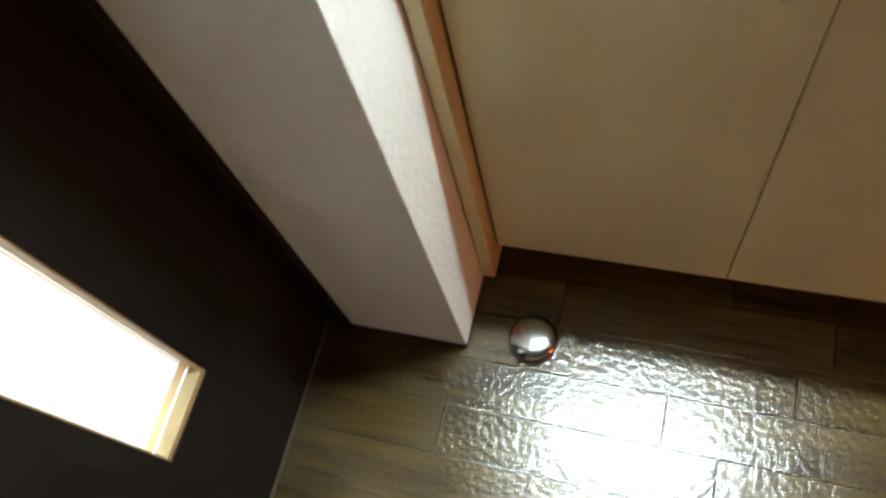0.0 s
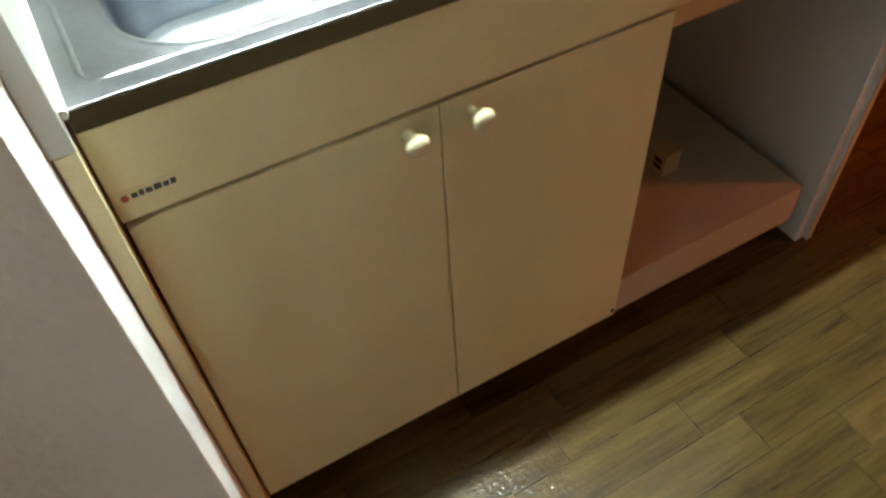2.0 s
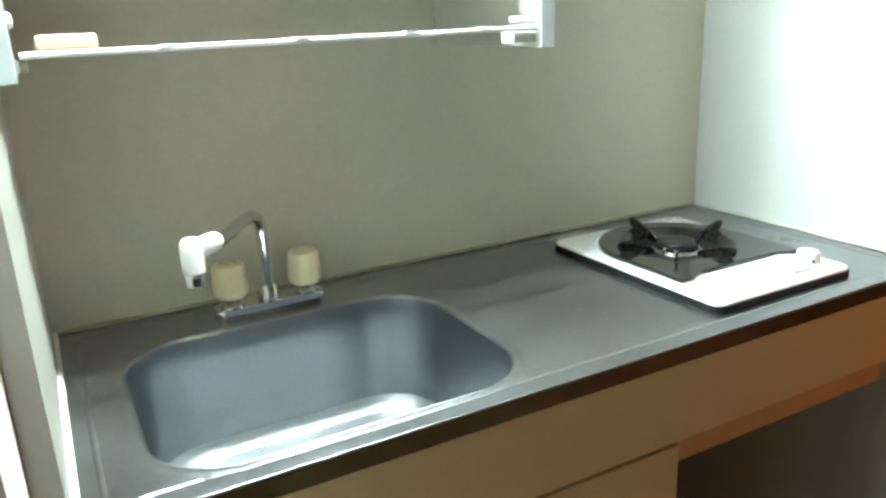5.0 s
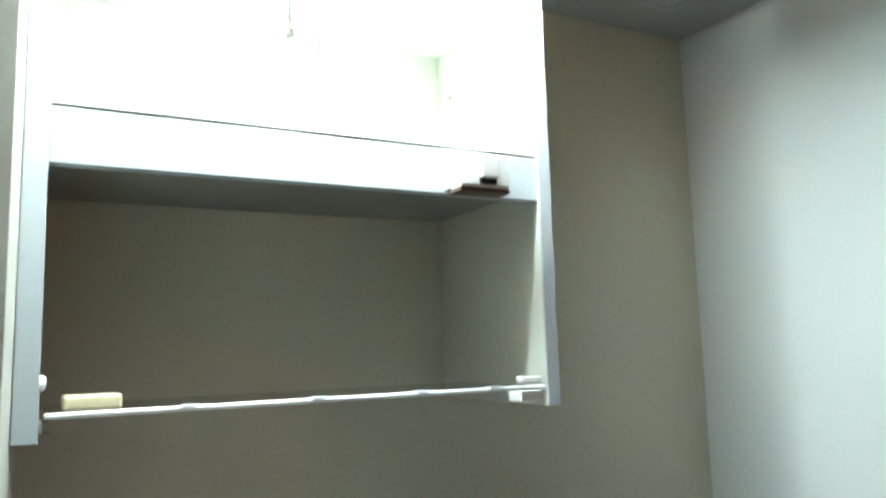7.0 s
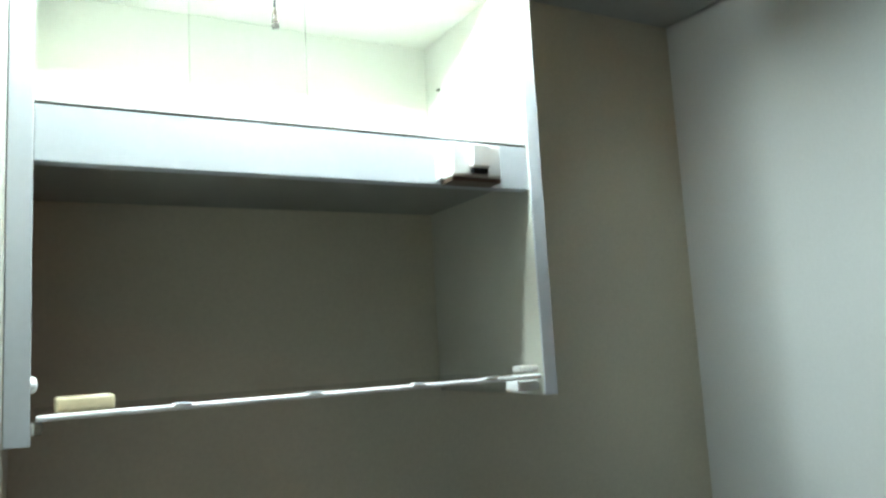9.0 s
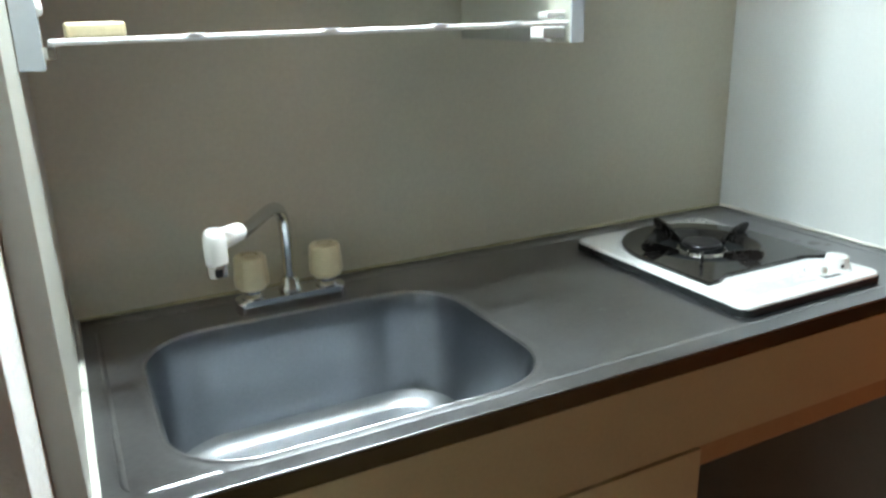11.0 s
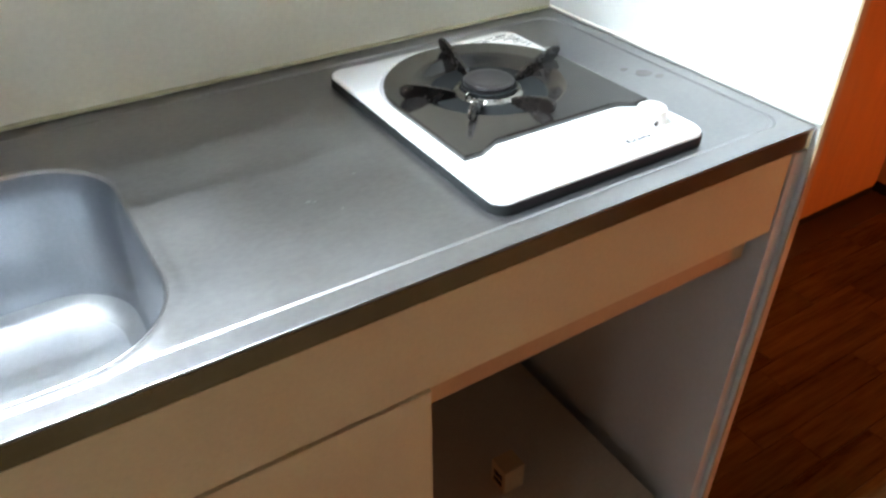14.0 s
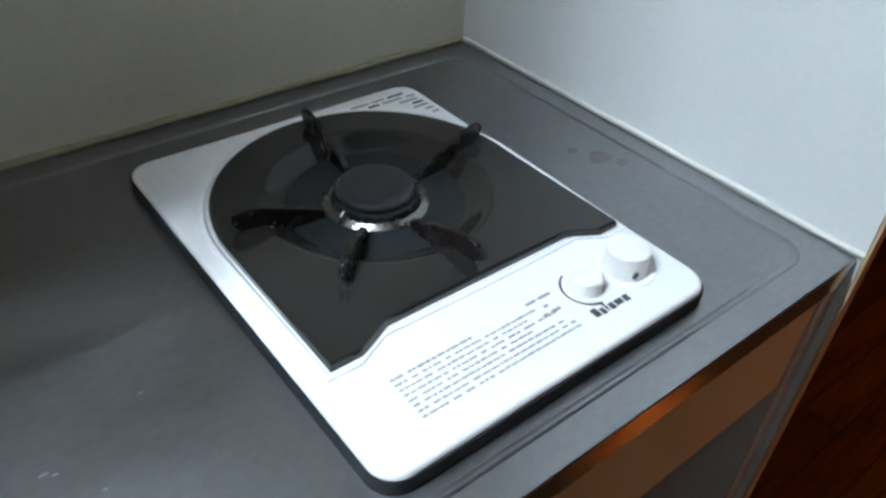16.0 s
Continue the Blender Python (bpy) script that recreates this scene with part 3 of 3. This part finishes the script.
def fin(a):
    bm = bmesh.new()
    for s in (-0.0025, 0.0025):
        bm.faces.new([bm.verts.new((r, s, z)) for r, z in FIN])
    lo, hi = bm.verts[:len(FIN)], bm.verts[len(FIN):]
    bm.verts.ensure_lookup_table()
    for k in range(len(FIN)):
        j = (k + 1) % len(FIN)
        bm.faces.new((bm.verts[k], bm.verts[j], bm.verts[len(FIN) + j], bm.verts[len(FIN) + k]))
    bmesh.ops.bevel(bm, geom=bm.edges[:], offset=0.0009, segments=1, affect="EDGES")
    bmesh.ops.transform(bm, matrix=Matrix.Translation((BX, BY, ZS)) @ Matrix.Rotation(radians(a), 4, "Z"), verts=bm.verts)
    return bm


for a in (88, 6, -87, -135, 175):
    part("pan_support", fin(a), M_IRON, st, "dark iron pan support arm")
part("support_ring", lathe([(0.0490, -0.0138), (0.0490, -0.0108), (0.0525, -0.0108), (0.0525, -0.0138), (0.0490, -0.0138)], 40, (BX, BY, ZS)), M_IRON, st)
for kx, ky, kr, kh in ((0.981, 0.085, 0.0122, 0.012), (1.020, 0.084, 0.0168, 0.019)):
    kn = part("knob", lathe([(0, kh), (kr * 0.8, kh), (kr * 0.93, kh - 0.0015), (kr, 0.004), (kr * 1.02, 0.0), (0, 0)], 36, (kx, ky, ZS + 0.0008)), M_PLASTIC, st, "white plastic control knob")
    part("skirt", lathe([(kr * 1.35, 0), (kr * 1.33, 0.0009), (kr * 1.1, 0.0012), (0, 0.0012)], 36, (kx, ky, ZS - 0.0001)), M_PLASTIC, kn)
part("mark", lathe([(0, 0.0012), (0.0028, 0.0012), (0.0028, 0), (0, 0)], 14, (1.0125, 0.0690, ZS + 0.007), Matrix.Rotation(radians(90), 4, "X")), M_DARKPRINT, st, "dark dot on the knob")
arc = bmesh.new()
va = []
for k in range(15):
    t = radians(110 + 150 * k / 14)
    w = 0.0006 + 0.0018 * k / 14
    va.append([arc.verts.new((0.983 + r * math.cos(t), 0.086 + r * math.sin(t), ZS + 0.0006)) for r in (0.0180 - w, 0.0180 + w)])
for a, b in zip(va, va[1:]):
    arc.faces.new((a[0], a[1], b[1], b[0]))
part("scale_arc", arc, M_DARKPRINT, st, "printed dark flame scale")
for k, (a, b) in enumerate(((0.957, 0.962), (0.9635, 0.967), (0.9685, 0.970), (0.9715, 0.976), (0.9775, 0.984), (0.9855, 0.990))):
    part("print_bar", box(a + 0.009, b + 0.009, 0.0595 - 0.0008 * (k % 2), 0.0645 + (0.0025 if k in (0, 2) else 0), ZS + 0.0001, ZS + 0.0005, 0), M_DARKPRINT, st, "dark print bar")
rng = random.Random(4)
for row in range(8):
    y = 0.0935 - row * 0.0046
    x = 0.824
    end = 0.915 + 0.035 * rng.random() if row else 0.885
    while x < end:
        w = rng.uniform(0.0022, 0.0065)
        part("print_bar", box(x, min(x + w, end + 0.003), y - 0.0007, y + (0.0007 + 0.0004 * rng.random() if row else 0.0013), ZS + 0.0001, ZS + 0.0004, 0), M_PRINT, st, "grey print bar")
        x += w + rng.choice((0.0008, 0.0010, 0.0012, 0.0035))
for x, y, w in ((0.935, 0.0955, 0.009), (0.946, 0.0955, 0.011), (0.944, 0.0875, 0.004), (0.938, 0.081, 0.004), (0.945, 0.081, 0.008)):
    part("print_bar", box(x, x + w, y - 0.0012, y + 0.0012, ZS + 0.0001, ZS + 0.0004, 0), M_PRINT, st, "grey print bar")
sticker = part("sticker", prism([(0.972, 0.3915), (1.050, 0.3915), (1.0575, 0.384), (1.0575, 0.318), (1.052, 0.325), (1.036, 0.346), (1.010, 0.368)], ZS + 0.0001, ZS + 0.0004), M_PLASTIC, st, "white notice sticker with grey print")
for x, y, w, m in ((0.985, 0.386, 0.020, 0), (1.008, 0.386, 0.014, 0), (1.026, 0.386, 0.018, 1), (1.000, 0.379, 0.012, 1), (1.016, 0.379, 0.022, 0), (1.042, 0.378, 0.010, 0), (1.030, 0.371, 0.020, 0),
                   (1.040, 0.364, 0.012, 1), (1.036, 0.357, 0.016, 0), (1.044, 0.349, 0.009, 0), (1.046, 0.341, 0.008, 0)):
    part("print_bar", box(x, x + w, y - 0.0016, y + 0.0016, ZS + 0.0004, ZS + 0.0007, 0), (M_PRINT, M_DARKPRINT)[m], sticker)

# ---- wall cabinet ----
CF = 0.195
CX1 = 0.630
wc = thing("wall_cabinet", "white open wall cabinet with a glazed upper shelf", "cabinet")
for x0, x1 in ((0.001, 0.023), (CX1 - 0.020, CX1)):
    sd = part("side_panel", box(x0, x1, CF + 0.0025, D - 0.001, 1.212, CEIL - 0.001, 0.0005), M_CAB, wc, "pale grey-cream side panel")
    part("edge_band", box(x0, x1, CF - 0.0005, CF + 0.0024, 1.212, CEIL - 0.001, 0.0008), M_FASCIA, sd, "cool white edge band")
part("fascia", box(0.0235, CX1 - 0.0205, CF + 0.003, CF + 0.022, 1.484, 1.5422, 0.001), M_FASCIA, wc)
# Underside carries the shade below the cabinet in its dark colour.
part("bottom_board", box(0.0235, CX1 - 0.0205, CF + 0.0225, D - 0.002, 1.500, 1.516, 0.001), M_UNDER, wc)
part("upper_board", box(0.0235, CX1 - 0.0205, CF + 0.0225, D - 0.002, 1.528, 1.544, 0.001), M_WHITE, wc)
part("track", box(0.0235, CX1 - 0.0205, CF + 0.0025, CF + 0.026, 1.5445, 1.562, 0.001), M_WHITE, wc, "white sliding door track")
part("track_gap", box(0.0235, CX1 - 0.0205, CF + 0.006, CF + 0.022, 1.5424, 1.5444, 0), M_BLACK, wc)
part("top_board", box(0.0235, CX1 - 0.0205, 0.262, D - 0.002, 1.785, 1.800, 0.001), M_CAB, wc)
part("back_board", box(0.0235, CX1 - 0.0205, D - 0.008, D - 0.002, 1.5625, 1.7845, 0.0005), M_CAB, wc)
for x0, x1, y in ((0.026, 0.306, CF + 0.008), (0.174, CX1 - 0.024, CF + 0.018)):
    pn = part("glass_pane", box(x0, x1, y, y + 0.004, 1.5622, 1.782, 0.0006), M_GLASS, wc, "clear sliding glass pane")
    pn.visible_shadow = False
part("stud", lathe([(0, 0.006), (0.006, 0.005), (0.008, 0.002), (0.008, 0), (0, 0)], 14, (0.023, CF + 0.012, 1.268), Matrix.Rotation(radians(90), 4, "Y")), M_WHITE, wc)
part("shelf_peg", lathe([(0, 0.004), (0.003, 0.004), (0.003, 0), (0, 0)], 10, (CX1 - 0.020, 0.43, 1.70), Matrix.Rotation(radians(-90), 4, "Y")), M_BURNER, wc)

# rail shelf under the cabinet
rk = thing("rail_shelf", "slim glass shelf with a chrome rail hung between the cabinet sides", "shelf")
ZR = 1.2365
part("front_rail", tube([(0.030, CF + 0.010, ZR), (0.034, CF + 0.006, ZR), (0.57, CF + 0.006, ZR), (CX1 - 0.022, CF + 0.006, ZR)], 0.0032, 12), M_ENAMEL, rk)
sp_ob = part("shelf_plate", box(0.027, CX1 - 0.0235, CF + 0.014, D - 0.06, ZR - 0.003, ZR + 0.001, 0.0008), M_GLASS, rk, "clear glass shelf plate")
sp_ob.visible_shadow = False
for x in (0.16, 0.30, 0.43, 0.53):
    part("clip", box(x - 0.008, x + 0.008, CF - 0.0005, CF + 0.014, ZR + 0.0030, ZR + 0.0042, 0.0004), M_ENAMEL, rk)
part("bracket", box(CX1 - 0.055, CX1 - 0.0215, CF + 0.010, CF + 0.040, ZR - 0.018, ZR - 0.004, 0.002), M_PLASTIC, rk, "white plastic bracket")
part("bracket", box(0.0235, 0.034, CF + 0.010, CF + 0.040, ZR - 0.016, ZR - 0.004, 0.002), M_CHROME, rk)
part("bracket_top", box(CX1 - 0.050, CX1 - 0.0215, CF + 0.010, CF + 0.030, ZR + 0.0065, ZR + 0.014, 0.002), M_PLASTIC, rk)
part("soap_box", box(0.044, 0.100, 0.235, 0.275, ZR + 0.0012, ZR + 0.0175, 0.004, 3), M_CREAMPL)
tagged(bpy.data.objects["soap_box"], "small cream plastic box on the rail shelf", "box")

# switch on the fascia
sw = thing("wall_switch", "white switch box with a brown underside on the cabinet fascia", "switch")
part("base_plate", box(0.468, 0.551, CF - 0.006, CF + 0.0038, 1.488, 1.534, 0.002), M_PLASTIC, sw)
part("body", box(0.474, 0.546, CF - 0.028, CF - 0.006, 1.489, 1.531, 0.002, 2), M_PLASTIC, sw)
part("cover", box(0.476, 0.4965, CF - 0.0295, CF - 0.0282, 1.4915, 1.5285, 0.0004), M_PLASTIC, sw, "white cover plate")
part("cover", box(0.5255, 0.544, CF - 0.0295, CF - 0.0282, 1.4915, 1.5285, 0.0004), M_PLASTIC, sw, "white cover plate")
part("rocker", box(0.4985, 0.5235, CF - 0.040, CF - 0.0282, 1.4995, 1.5285, 0.002), M_PLASTIC, sw, "white raised switch key")
part("slot", box(0.5005, 0.5225, CF - 0.034, CF - 0.0282, 1.4925, 1.4992, 0.0005), M_BLACK, sw)
part("underside", box(0.474, 0.546, CF - 0.027, CF + 0.0025, 1.4830, 1.4887, 0.001), M_BROWN, sw, "brown underside of the switch box")

# lamp over the cabinet front
lp = thing("fluorescent_lamp", "white fluorescent strip lamp with a pull cord", "lamp")
LY, LZ = 0.124, 1.868
# Unseen housing and deep end caps, sized to keep light off the ceiling.
part("housing", box(0.026, 0.604, LY - 0.050, LY + 0.046, 1.898, CEIL - 0.0005, 0.004), M_WHITE, lp)
for x in (0.027, 0.585):
    part("blocking_cap", box(x, x + 0.018, LY - 0.048, LY + 0.044, LZ - 0.024, 1.8975, 0.003), M_PLASTIC, lp)
part("tube", tube([(0.0455, LY, LZ), (0.5845, LY, LZ)], 0.014, 16), M_TUBE, lp, "bright fluorescent tube")
part("pull_cord", tube([(0.253, 0.151, 1.899), (0.253, 0.151, 1.80), (0.2535, 0.151, 1.658)], 0.0014, 6), M_DARKPRINT, lp)
part("cord_weight", lathe([(0, 0.0), (0.0030, -0.001), (0.0036, -0.010), (0.0046, -0.022), (0.0040, -0.024), (0, -0.024)], 12, (0.2535, 0.151, 1.660)), M_BURNER, lp, "grey cord weight")

# ---- ceiling vent ----
cv = thing("ceiling_vent", "grey-white square ceiling exhaust fan grille", "vent")
VX, VY, VH = 0.917, 0.222, 0.118
vf = bmesh.new()
sq = lambda h, z: [(VX - h, VY - h, z), (VX + h, VY - h, z), (VX + h, VY + h, z), (VX - h, VY + h, z)]
skin(vf, [sq(0.150, CEIL - 0.0005), sq(0.150, CEIL - 0.006), sq(0.146, CEIL - 0.012), sq(0.124, CEIL - 0.020), sq(0.1185, CEIL - 0.020), sq(0.1185, CEIL - 0.006)])
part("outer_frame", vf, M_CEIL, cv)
part("backing", box(VX - 0.118, VX + 0.118, VY - 0.118, VY + 0.118, CEIL - 0.008, CEIL - 0.001, 0), M_BLACK, cv, "dark space behind the slats")
FLIP = Matrix(((0, 1, 0, 0), (1, 0, 0, 0), (0, 0, 1, 0), (0, 0, 0, 1)))
MOVE = Matrix.Translation((VX, VY, 0))
TURN = Matrix.Rotation(radians(90), 4, "Z")
# slatted halves: back-left and left-front with their mirror images about the diagonal
for rot in (MOVE, MOVE @ TURN, MOVE @ FLIP, MOVE @ FLIP @ TURN):
    for k in range(9):
        x = -0.009 - 0.0115 * k
        bm = prism([(x - 0.0015, 0.0045 - x), (x + 0.0015, 0.0045 - x), (x + 0.0015, 0.1175), (x - 0.0015, 0.1175)], CEIL - 0.0180, CEIL - 0.0150)
        bmesh.ops.transform(bm, matrix=rot, verts=bm.verts)
        part("slat", bm, M_CEIL, cv, smooth=False)
    bm = prism([(0.002, 0.004), (0.117, 0.1175), (0.002, 0.1175)], CEIL - 0.018, CEIL - 0.012)
    mir = rot @ Matrix.Diagonal((1, 1, 1, 1))
    bmesh.ops.transform(bm, matrix=mir, verts=bm.verts)
    part("plain_panel", bm, M_CEIL, cv, smooth=False)
for q in range(4):
    rot = MOVE @ Matrix.Rotation(radians(90 * q), 4, "Z")
    rb = box(-0.003, 0.003, 0.0, 0.117, CEIL - 0.0205, CEIL - 0.012, 0.001)
    bmesh.ops.transform(rb, matrix=rot, verts=rb.verts)
    part("rib", rb, M_CEIL, cv)
    rb = box(-0.003, 0.003, 0.0, 0.164, CEIL - 0.0205, CEIL - 0.012, 0.001)
    bmesh.ops.transform(rb, matrix=rot @ Matrix.Rotation(radians(45), 4, "Z"), verts=rb.verts)
    part("rib", rb, M_CEIL, cv)
part("hub", lathe([(0, -0.026), (0.010, -0.026), (0.016, -0.023), (0.017, -0.012), (0, -0.012)], 20, (VX, VY, CEIL)), M_CEIL, cv)
part("hub_hole", lathe([(0, -0.0268), (0.004, -0.0268), (0.004, -0.0255), (0, -0.0255)], 12, (VX, VY, CEIL)), M_BLACK, cv)

# ---- small loose things ----
capob = tagged(part("doorstop", lathe([(0.040, 0.0), (0.040, 0.008), (0.038, 0.016), (0.032, 0.021), (0.020, 0.023), (0, 0.0235)], 40, (0.080, -0.118, 0.0005)), M_SMOKE), "round shiny metal doorstop standing on the plank floor", "doorstop")
bx = thing("small_box", "small tan cardboard box with dark marks on the shelf", "box")
part("carton", box(0.928, 0.968, 0.176, 0.214, 0.1725, 0.226, 0.001), M_LAMEDGE, bx)
part("mark", box(0.9272, 0.9280, 0.184, 0.206, 0.184, 0.194, 0), M_BLACK, bx)
part("mark", box(0.9272, 0.9280, 0.184, 0.206, 0.200, 0.210, 0), M_BLACK, bx)

for px, py, pr, pm, pname in ((1.140, 0.213, 0.012, M_STAIN, "stain"), (1.152, 0.196, 0.006, M_STAIN, "stain"), (1.128, 0.236, 0.005, M_STAIN, "stain"), (0.645, 0.160, 0.0012, M_LITSCRATCH, "scratch"), (0.650, 0.1565, 0.0007, M_LITSCRATCH, "scratch"), (0.707, 0.185, 0.0008, M_LITSCRATCH, "scratch"), (0.668, 0.132, 0.0006, M_LITSCRATCH, "scratch")):
    line = [(px + pr * (1.3 if pname == "stain" else 2.6) * (0.7 + 0.3 * rng.random()) * math.cos(a * 0.5236), py + pr * (0.6 + 0.4 * rng.random()) * math.sin(a * 0.5236)) for a in range(12)]
    part(pname, prism(line, ZT - 0.0002, ZT + 0.0003), pm, wt)

# ---- floor planks ----
fl = tagged(part("floor", box(X_DOOR - 0.1, 3.6, -1.85, 0.70, -0.05, -0.003, 0), M_JOINT), "glossy brown plank-pattern floor", "floor", kind=S)
PL, PW, GAP = 0.41, 0.080, 0.0007


def plank_mesh(length, width):
    b = bmesh.new()
    lo = [b.verts.new(p) for p in ((0, 0, -0.003), (length, 0, -0.003), (length, width, -0.003), (0, width, -0.003))]
    hi = [b.verts.new(p) for p in ((0.0012, 0.0008, 0), (length - 0.0012, 0.0008, 0), (length - 0.0012, width - 0.0008, 0), (0.0012, width - 0.0008, 0))]
    b.faces.new(hi)
    for k in range(4):
        j = (k + 1) % 4
        b.faces.new((lo[k], lo[j], hi[j], hi[k]))
    me = bpy.data.meshes.new("plank")
    b.to_mesh(me)
    b.free()
    me.materials.append(M_PLANK)
    return me


plank_me = plank_mesh(PL - GAP, PW - GAP)
rest = []
for r in range(-19, 9):
    y = -0.245 + r * PW
    shift = (-0.035, 0.295, 0.475, 0.115)[(r + 1) % 4]
    for c in range(-2, 10):
        x = shift + c * PL
        x0, x1 = max(x, X_DOOR - 0.004), min(x + PL - GAP, 3.499)
        if x1 - x0 < 0.01 or y > 0.53 or y < -1.75:
            continue
        if -0.75 < y and x < 2.8:
            ob = new("plank", plank_me if x1 - x0 > PL - 0.002 else plank_mesh(x1 - x0, PW - GAP))
            ob.location = (x0, y, 0)
            ob.parent = fl
        else:
            rest.append((x0, x1, y))
rm = bmesh.new()
for x0, x1, y in rest:
    v = [rm.verts.new(p) for p in ((x0, y, -0.0005), (x1, y, -0.0005), (x1, y + PW - GAP, -0.0005), (x0, y + PW - GAP, -0.0005))]
    rm.faces.new(v)
ro = part("far_plank", rm, M_PLANK, fl)
ro["kind"] = "stuff"
